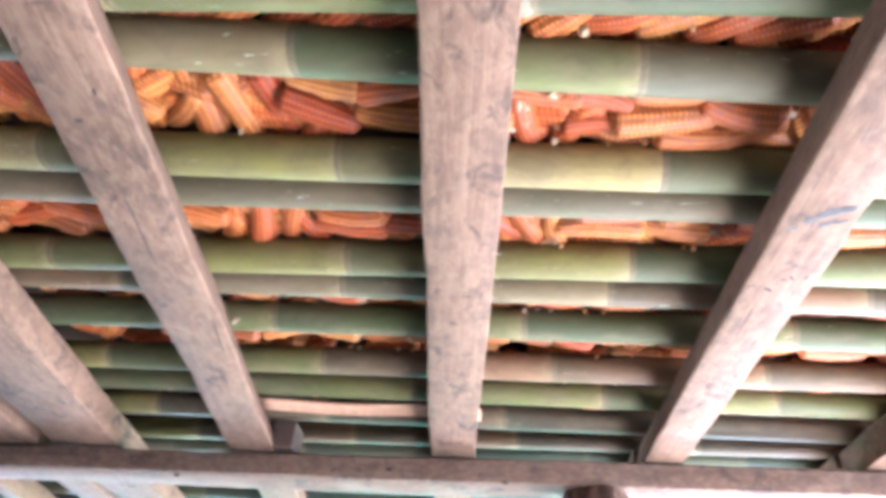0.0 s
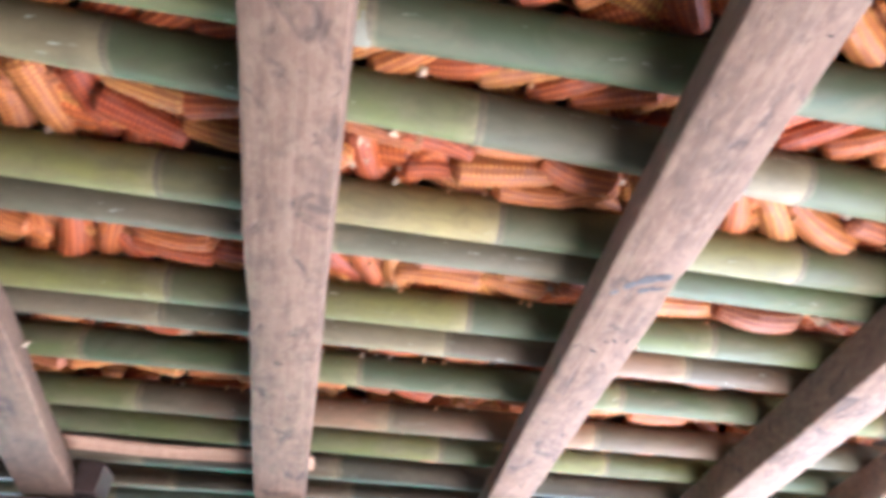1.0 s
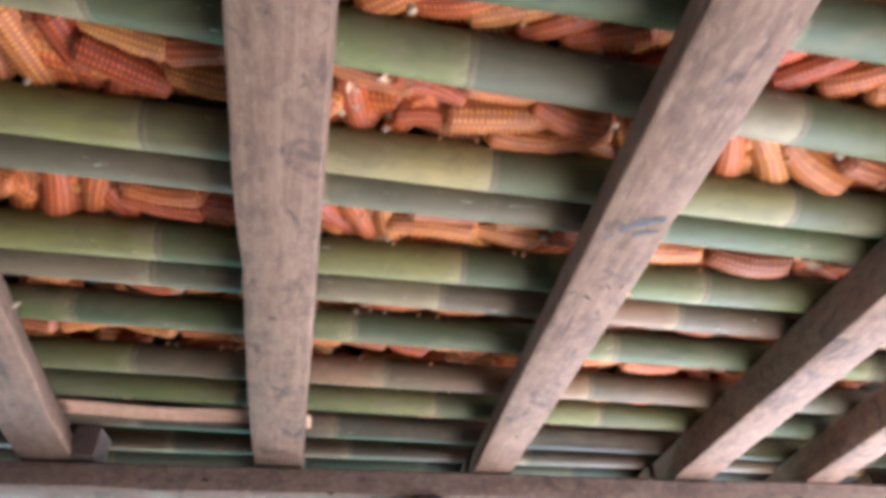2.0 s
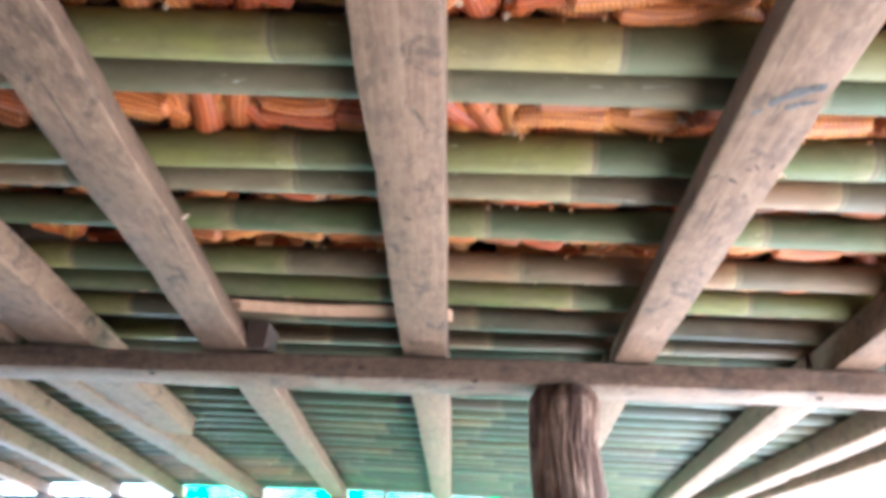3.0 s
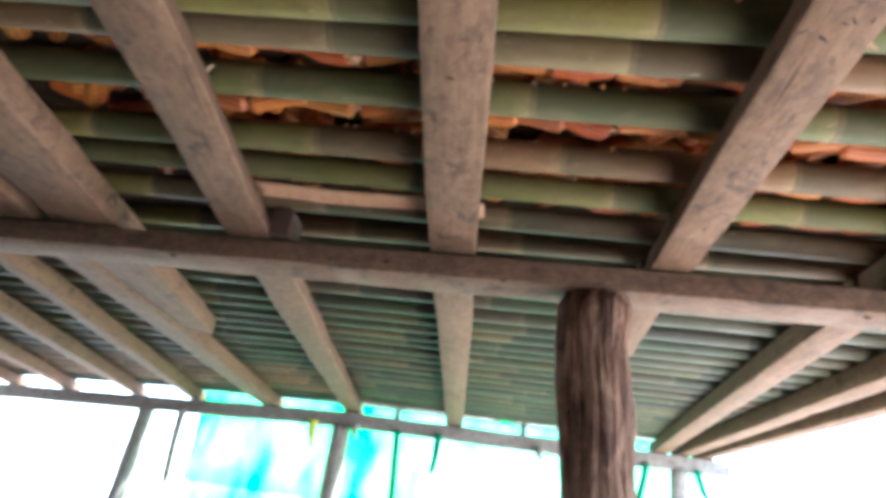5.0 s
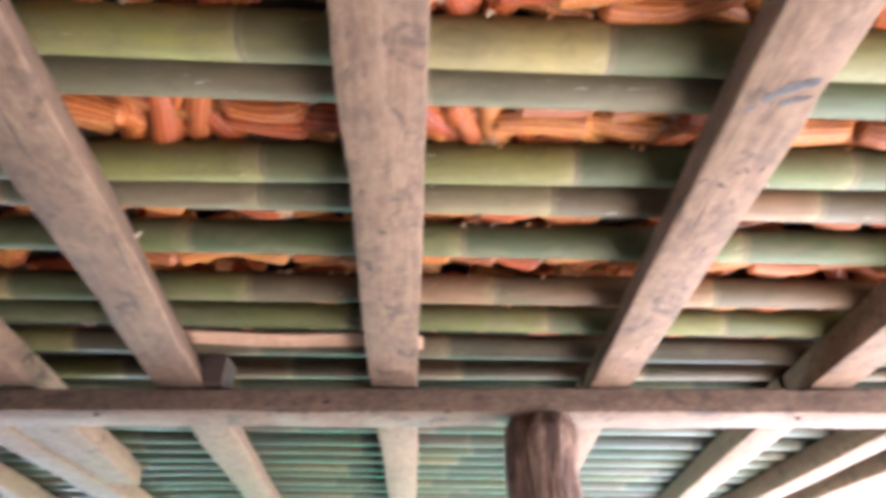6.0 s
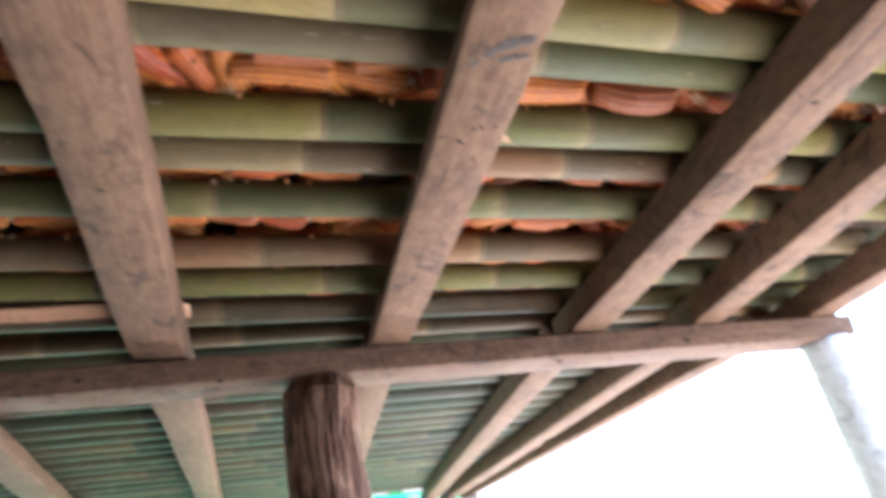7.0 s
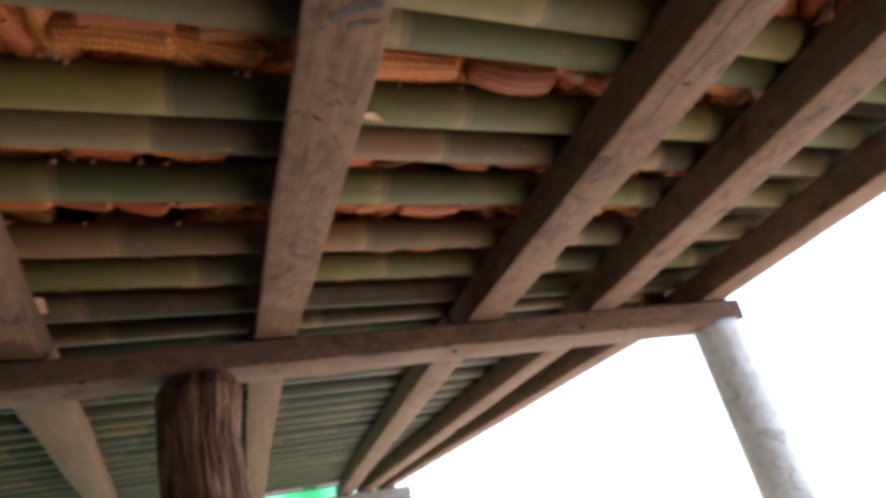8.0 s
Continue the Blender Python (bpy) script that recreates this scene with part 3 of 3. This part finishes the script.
STALK = mesh_of("stalk", *rings([[(px, pr * math.cos(2 * math.pi * j / 8), pr * math.sin(2 * math.pi * j / 8)) for j in range(8)]
                                for px, pr in ((-0.012, 0.007), (0.0, 0.009), (0.01, 0.010))]), M_CORE)


def husk_mesh(seed):
    rnd = random.Random(seed)
    verts, faces = [], []
    n = 10
    for i in range(n + 1):
        u = i / n
        w = 0.022 * math.sin(math.pi * min(1, u * 0.9 + 0.1)) + 0.002
        lift = 0.012 * math.sin(u * 5 + seed) + 0.02 * u * u
        for j in range(5):
            v = j / 4 * 2 - 1
            verts.append((u * 0.085, v * w, lift + 0.006 * math.cos(v * 5 + u * 6) + rnd.uniform(-0.001, 0.001)))
    for i in range(n):
        for j in range(4):
            a = i * 5 + j
            faces.append((a, a + 1, a + 6, a + 5))
    k = len(verts)
    verts += [(x, y, z + 0.0012) for x, y, z in verts]
    faces += [tuple(q + k for q in f[::-1]) for f in faces]
    return mesh_of("husk", verts, faces, M_HUSK)


KERNEL = mesh_of("loose_kernel", *rings([[(0.0045 * math.sin(a) * math.cos(2 * math.pi * j / 8), 0.0055 * math.sin(a) * math.sin(2 * math.pi * j / 8), 0.006 * math.cos(a)) for j in range(8)]
                                          for a in (0.4, 0.9, 1.5, 2.1, 2.7)]), M_KERNEL)
HUSKS = [husk_mesh(s) for s in range(3)]
cob_count = 0


def cob(x, y, z, yaw, pitch=0.0, kind=None, scale=1.0, husk=False):
    global cob_count
    cob_count += 1
    rnd = random.Random(1000 + cob_count)
    me = COB_MESHES[rnd.randrange(4) if kind is None else kind]
    ob = new("corn_cob", me)
    ob.matrix_world = pose(x, y, z, rnd.uniform(0, 360), 0, 0)
    ob.matrix_world = Matrix.Translation((x, y, z)) @ pose(0, 0, 0, 0, pitch, yaw) @ pose(0, 0, 0, rnd.uniform(0, 360)) @ Matrix.Diagonal((scale, scale, scale, 1))
    tagged(ob, "dried orange maize cob lying on the bamboo deck", "corn cob", "stored maize")
    part("stalk", STALK, ob, m=Matrix.Translation((-me.vertices[0].co.x * -1 - 0.002, 0, 0)))
    if husk:
        for s in range(2):
            part("husk", HUSKS[(cob_count + s) % 3], ob, "pale papery dry husk",
                 Matrix.Translation((-0.075, 0, 0)) @ pose(0, 0, 0, rnd.uniform(0, 360)) @ pose(0, 0, 0.024) @ Matrix.Diagonal((0.8, 0.6, 0.7, 1)))
    if rnd.random() < 0.25:
        for s in range(2):
            q = rnd.uniform(0, 6.28)
            part("loose_kernel", KERNEL, ob, "loose orange kernel", Matrix.Translation((rnd.uniform(-0.06, 0.06), 0.031 * math.cos(q), 0.031 * math.sin(q))))
    return ob


def gap_y(row, x):
    """The middle of the gap between that row of culms and the next, at x."""
    a, b = ROWS[row], ROWS[row + 1]
    return ((a[0] + a[1] * x + a[2]) + (b[0] + b[1] * x - b[2])) / 2


def corn():
    rnd = random.Random(77)
    z = TOP + 0.075
    # the two wide gaps, near the middle bays: x, offset across the gap, turn, size, with husk
    wide = {2: [(-0.36, 0, 84, 1.1, 0), (-0.285, 0, 82, 1.15, 0), (-0.21, 0, 80, 1.1, 0), (-0.125, 0.03, 28, 1.05, 0), (-0.10, -0.045, 15, 0.9, 0), (0.015, 0.03, 4, 1.05, 0), (0.03, -0.04, -8, 1.0, 0),
                (0.165, 0, 40, 1.0, 0), (0.255, 0.02, 75, 0.9, 1), (0.28, -0.04, 10, 0.9, 1), (0.375, -0.025, 12, 0.95, 0), (0.38, 0.045, -5, 0.85, 0), (0.50, 0.012, -3, 1.25, 0), (0.51, -0.055, 6, 1.0, 0), (0.56, 0.052, 3, 0.9, 0), (0.63, -0.02, 14, 1.1, 0), (0.65, 0.045, -16, 0.95, 0),
                (0.78, 0, 60, 1.05, 0), (0.87, 0, 65, 1.1, 1), (0.95, 0, 70, 1.1, 0), (1.03, 0, 55, 1.1, 0), (1.12, 0.01, 30, 1.1, 0), (1.24, 0, 20, 1.1, 0)],
            4: [(-0.50, 0, 15, 1.1, 0), (-0.415, 0.01, 104, 1.05, 0), (-0.345, 0, 102, 1.05, 0), (-0.27, 0, 108, 1.05, 0), (-0.13, 0.02, 4, 1.15, 0), (-0.12, -0.03, -3, 1.2, 0), (0.03, 0.02, 10, 1.1, 0),
                (0.20, 0, 50, 1.0, 1), (0.265, 0.01, 65, 0.95, 0), (0.325, 0, 80, 0.9, 1), (0.42, 0.012, -2, 1.2, 0), (0.44, -0.04, 6, 1.0, 0), (0.58, 0.01, 8, 1.0, 0), (0.62, -0.03, -6, 1.0, 0), (0.76, 0, 12, 1.0, 0),
                (0.92, 0.005, 3, 1.15, 0), (1.14, 0.01, -3, 1.35, 0), (1.25, -0.02, 20, 0.9, 1), (1.40, 0, 10, 1.0, 0)]}
    for row, items in wide.items():
        for x, off, yaw, sc, hk in items:
            cob(x, gap_y(row, x) + off + (0.025 if 40 < yaw < 120 else 0.0), z + rnd.uniform(-0.008, 0.008) + (0.018 if 40 < yaw < 120 else 0.0), yaw + rnd.choice((0, 180)), rnd.uniform(-4, 4), scale=sc, husk=bool(hk))
    for row in (0, 1, 6, 7, 9, 8):
        x = -0.75
        while x < 2.12:
            steep = row < 2
            yaw = rnd.uniform(-42, -16) if row == 1 or (steep and x < 0.6) else (rnd.uniform(25, 75) if steep else rnd.gauss(0, 12))
            cob(x, gap_y(row, x) + (rnd.uniform(-0.012, 0.012) if steep else 0), TOP + {0: 0.086, 1: 0.086, 6: 0.087, 7: 0.078}.get(row, 0.084) + rnd.uniform(-0.006, 0.010), yaw + rnd.choice((0, 180)), rnd.uniform(-5, 5), husk=rnd.random() < 0.15)
            x += rnd.uniform(0.075, 0.10) if steep else rnd.uniform(0.12, 0.17)
    for row, xa, xb in ((2, -0.75, -0.42), (2, 1.34, 2.12), (4, -0.75, -0.6), (4, 1.5, 2.12)):
        x = xa
        while x < xb:
            cob(x, gap_y(row, x) + rnd.uniform(-0.02, 0.02), z, rnd.uniform(0, 90), rnd.uniform(-5, 5))
            x += 0.09


corn()


def heap():
    """The rest of the store above the deck: many cobs lying over one another, closed at the top by an added dark sheet.
    """
    rnd = random.Random(9)
    verts, faces, crown = [], [], []
    for row, count, lo in ((0, 110, 0.106), (1, 120, 0.106), (2, 400, 0.100), (4, 360, 0.100), (6, 80, 0.115), (7, 110, 0.115), (8, 70, 0.115), (9, 90, 0.115)):
        for k in range(count):
            x = rnd.uniform(-1.1, 2.12)
            y = gap_y(row, x) + rnd.uniform(-0.085, 0.085)
            m = Matrix.Translation((x, y, TOP + rnd.uniform(lo, lo + 0.045))) @ pose(0, 0, 0, 0, rnd.uniform(-12, 12), rnd.gauss(0, 35) + rnd.choice((0, 180)))
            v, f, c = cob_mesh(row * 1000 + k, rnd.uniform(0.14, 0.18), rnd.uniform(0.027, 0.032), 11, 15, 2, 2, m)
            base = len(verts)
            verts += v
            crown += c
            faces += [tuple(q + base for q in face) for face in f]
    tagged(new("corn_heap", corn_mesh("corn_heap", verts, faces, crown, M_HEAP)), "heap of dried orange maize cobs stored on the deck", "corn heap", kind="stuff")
    # added unseen sheet that keeps sky light out from above, dark for gap shade
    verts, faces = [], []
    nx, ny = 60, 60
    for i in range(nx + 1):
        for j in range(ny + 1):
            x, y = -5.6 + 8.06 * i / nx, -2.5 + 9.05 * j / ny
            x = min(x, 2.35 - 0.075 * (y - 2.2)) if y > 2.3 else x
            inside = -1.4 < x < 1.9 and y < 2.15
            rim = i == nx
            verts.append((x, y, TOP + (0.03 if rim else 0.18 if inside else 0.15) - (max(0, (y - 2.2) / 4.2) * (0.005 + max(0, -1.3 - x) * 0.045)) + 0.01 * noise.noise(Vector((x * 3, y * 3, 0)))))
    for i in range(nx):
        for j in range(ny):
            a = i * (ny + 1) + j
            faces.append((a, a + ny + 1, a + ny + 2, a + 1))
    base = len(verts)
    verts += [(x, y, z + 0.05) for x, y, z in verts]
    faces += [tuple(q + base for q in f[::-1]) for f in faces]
    tagged(new("ceiling", mesh_of("ceiling", verts, faces, M_GAPSHADE)), "added dark sheet over the bamboo deck, closing out sky and painting gap shade", "ceiling", kind="structure")


heap()

# ---- net and small things at the eave ----
def hang_net():
    def sheet(x0, x1, z0, z1, y, waves, amp):
        verts, faces = [], []
        nx, nz = 160, 24
        for i in range(nx + 1):
            u = i / nx
            x = x0 + (x1 - x0) * u
            for j in range(nz + 1):
                v = j / nz
                sag = 0.05 * math.sin(u * math.pi * 3) ** 2 * v
                d = amp * math.sin(waves * u * 6.28 + 1.5 * math.sin(v * 3)) * (0.4 + v) + 0.03 * noise.noise(Vector((x * 3, v * 4, 2)))
                verts.append((x + 0.02 * math.sin(v * 6 + u * 20), y + d, z1 + (z0 - z1) * v - sag))
        for i in range(nx):
            for j in range(nz):
                a = i * (nz + 1) + j
                faces.append((a, a + 1, a + nz + 2, a + nz + 1))
        return new("shade_net", mesh_of("shade_net", verts, faces, M_NET))
    rail = pole("net_rail", [(-3.1, 6.62, 2.385), (-1.3, 6.62, 2.44), (0.3, 6.62, 2.44), (2.05, 6.62, 2.44)], [0.016, 0.016, 0.016, 0.016], M_POLE, 10, 0.05, 1, 12)
    tagged(rail, "thin grey rail tied along the joist ends", "rail")
    tagged(sheet(-2.95, 2.0, 0.3, 2.47, 6.625, 9, 0.05), "translucent green shade net hung behind the eave", "shade net")


hang_net()


def straps():
    for x, z, ln, r, m, label in ((-1.62, 2.15, 0.22, 0.040, M_ROPE, "yellow-green strap end hanging from the eave beam"), (-1.21, 2.12, 0.10, 0.032, M_POLE, "short dark tie end under the eave beam"),
                                  (-2.95, 2.10, 0.66, 0.042, M_POLE, "thin stick hanging from the eave beam"), (0.52, 2.16, 0.08, 0.034, M_POLE, "short dark tie end under the eave beam")):
        z = eave_top(x) - 0.135
        q = pole("strap", [(x + 0.02, 6.335, z - ln), (x - 0.005, 6.33, z - ln * 0.4), (x, 6.33, z + 0.03)], [r * (0.8 if ln > 0.5 else 0.45), r, r * 1.1], m, 8, 0.1, x, 5)
        tagged(q, label, "strap")


straps()


def pegs():
    for x, z0, z1 in PEGS:
        q = pole("net_peg", [(x, 6.425, z0), (x, 6.425, (z0 + z1) / 2), (x + 0.004, 6.425, z1)], [0.03, 0.028, 0.03], M_POLE, 10, 0.1, x, 4)
        tagged(q, "short grey peg standing on the eave beam", "peg", "net pegs")


PEGS = ((-0.845, 2.31, 2.43), (0.36, 2.31, 2.43))
pegs()
M_CORD = plain("green_cord", (0.004, 0.10, 0.05), (0.01, 0.17, 0.09), 0.8, 40)


def cords():
    for x0, z0, x1, z1, r in ((-0.81, 2.2, -0.75, 1.2, 0.03), (-0.42, 2.22, -0.44, 1.86, 0.034), (1.47, 2.2, 1.33, 1.6, 0.03), (1.90, 2.2, 2.08, 1.6, 0.034)):
        q = pole("green_cord", [(x1, 6.34, z1), ((x0 + x1) / 2 + 0.01, 6.335, (z0 + z1) / 2), (x0, 6.34, z0)], [r * 0.7, r, r], M_CORD, 8, 0.15, x0, 5)
        tagged(q, "dark green cord tied to the eave beam", "cord", "net cords")


cords()


def small_bits():
    """Knots in the timbers, blackened as the shade of hollows, a stray kernel, a strip of husk and twig stubs."""
    def blob(name, m, r, material, seed, around=14):
        secs = []
        for i in range(7):
            q = math.pi * (i + 0.5) / 7
            secs.append([(r * math.sin(q) * math.cos(2 * math.pi * j / around) * (1 + 0.5 * noise.noise(Vector((math.cos(2 * math.pi * j / around) * 1.5, math.sin(2 * math.pi * j / around) * 1.5, seed)))),
                          r * math.sin(q) * math.sin(2 * math.pi * j / around) * (1 + 0.5 * noise.noise(Vector((math.cos(2 * math.pi * j / around) * 1.5, math.sin(2 * math.pi * j / around) * 1.5, seed + 5)))),
                          r * math.cos(q)) for j in range(around)])
        ob = new(name, mesh_of(name, *rings(secs), material))
        ob.matrix_world = m
        return ob
    near = [o for o in bpy.data.objects if o.name.startswith("joist") and abs(o.location.y + 2.5) < 0.01]
    by_x = sorted(near, key=lambda o: o.location.x)
    for k, (x, y, r, turn) in enumerate(((0.778, 0.769, 0.015, -14), (0.757, 0.778, 0.017, -32), (0.733, 0.797, 0.015, -44), (0.712, 0.819, 0.011, -48), (0.776, 0.802, 0.010, -8), (0.757, 0.810, 0.011, -34), (0.738, 0.826, 0.008, -44), (0.74, 1.13, 0.014, 75), (0.721, 1.544, 0.007, 60), (0.728, 1.016, 0.008, 40), (0.735, 1.29, 0.013, 80),
                                         (0.103, 1.174, 0.009, 20), (0.075, 1.52, 0.005, 0), (-0.445, 0.551, 0.006, 0), (-0.48, 0.91, 0.007, 60), (-0.457, 1.06, 0.009, 60),
                                         (0.767, 0.385, 0.007, 0), (0.762, 0.458, 0.008, 0), (0.758, 0.51, 0.007, 30), (1.401, 1.21, 0.008, 0), (1.372, 0.884, 0.008, 0))):
        host = min(by_x, key=lambda o: abs((o.matrix_world.inverted() @ Vector((x, y, UNDER))).x))
        ob = blob("knot", Matrix.Translation((x, y, UNDER + 0.001)) @ pose(0, 0, 0, 0, 0, turn) @ Matrix.Diagonal((1.4, 0.60 if k < 7 else 0.48, 0.05, 1)), r, M_TEAR if k < 7 else M_KNOTSHADE, k)
        m = ob.matrix_world.copy()
        ob.parent = host
        ob.matrix_parent_inverse = host.matrix_world.inverted()
        ob.matrix_world = m
    host = min(by_x, key=lambda o: abs((o.matrix_world.inverted() @ Vector((0.75, 0.561, UNDER))).x))
    ob = blob("torn_knot", Matrix.Translation((0.806, 0.565, UNDER + 0.022)) @ Matrix.Diagonal((0.7, 1.5, 0.75, 1)), 0.03, M_JOIST, 7)
    m = ob.matrix_world.copy()
    ob.parent = host
    ob.matrix_parent_inverse = host.matrix_world.inverted()
    ob.matrix_world = m
    spread = random.Random(64)
    for row, count in ((0, 9), (1, 6), (2, 26), (3, 14), (4, 10)):
        xa, xb, _, _, wa, _ = JOISTS[row]
        for k in range(count):
            y = spread.uniform(0.1, 1.95)
            x = xa + (xb - xa) * (y - 0.5) / 1.58 + spread.uniform(-0.4, 0.4) * wa
            host = min(by_x, key=lambda o: abs((o.matrix_world.inverted() @ Vector((x, y, UNDER))).x))
            ob = blob("knot", Matrix.Translation((x, y, UNDER + 0.001)) @ pose(0, 0, 0, 0, 0, spread.uniform(0, 180)) @ Matrix.Diagonal((1.7, 0.45, 0.05, 1)), spread.uniform(0.003, 0.008), M_KNOTSHADE, 80 + k + row * 30, 10)
            m = ob.matrix_world.copy()
            ob.parent = host
            ob.matrix_parent_inverse = host.matrix_world.inverted()
            ob.matrix_world = m
    host = bpy.data.objects["crossbeam"]
    for k, (x, z, r) in enumerate(((-1.62, 2.26, 0.010), (-0.93, 2.22, 0.007), (-0.18, 2.265, 0.008), (0.21, 2.235, 0.006), (0.83, 2.25, 0.010), (1.27, 2.22, 0.007), (1.74, 2.26, 0.009))):
        ob = blob("knot", Matrix.Translation((x, beam_y(x) + 0.001, z)) @ Matrix.Diagonal((1.4, 0.25, 0.6, 1)), r, M_KNOTSHADE, 40 + k)
        m = ob.matrix_world.copy()
        ob.parent = host
        ob.matrix_parent_inverse = host.matrix_world.inverted()
        ob.matrix_world = m
    ob = blob("corn_kernel", Matrix.Translation((0.335, 0.497, 2.437)) @ Matrix.Diagonal((1, 0.8, 1.2, 1)), 0.0085, M_HUSK, 3)
    tagged(ob, "pale loose maize kernel caught between bamboo culms", "kernel")
    rnd = random.Random(31)
    for row, xa, xb, count in ((2, 0.26, 0.66, 5), (2, -0.3, 0.05, 2), (4, 0.16, 0.64, 7), (4, 0.85, 1.25, 3), (6, 0.14, 0.62, 6), (7, -0.45, 0.6, 9), (8, 0.12, 0.6, 3)):
        y0, slope, r = ROWS[row + 1][:3]
        for k in range(count):
            x = rnd.uniform(xa, xb)
            q = radians(rnd.uniform(-45, -12))
            size = rnd.uniform(0.004, 0.0075)
            y, z = y0 + slope * x - (r + size * 0.5) * math.cos(q), TOP + r - (r + size * 0.5) * math.sin(q)
            ob = blob("corn_kernel", Matrix.Translation((x, y, z)) @ pose(0, 0, 0, rnd.uniform(0, 90), 0, rnd.uniform(0, 180)) @ Matrix.Diagonal((1, 0.7, 1.2, 1)), size, rnd.choice((M_KERNEL, M_CORE, M_KERNEL)), k + row, 8)
            tagged(ob, "small loose maize kernel stuck on a bamboo culm", "kernel", "spilled kernels")
    strip = new("husk_strip", HUSKS[1])
    strip.matrix_world = pose(0.825, 1.115, 2.418, 160, -6, 30) @ Matrix.Diagonal((0.8, 0.35, 0.4, 1))
    tagged(strip, "pale strip of dry husk stuck under a culm", "husk")
    splinter = pole("splinter", [(-0.425, 1.195, 2.325), (-0.416, 1.19, 2.329), (-0.408, 1.187, 2.331)], [0.006, 0.0045, 0.002], M_CORE, 8, 0.2, 4, 4)
    tagged(splinter, "pale splinter standing off a joist's edge", "splinter")


small_bits()
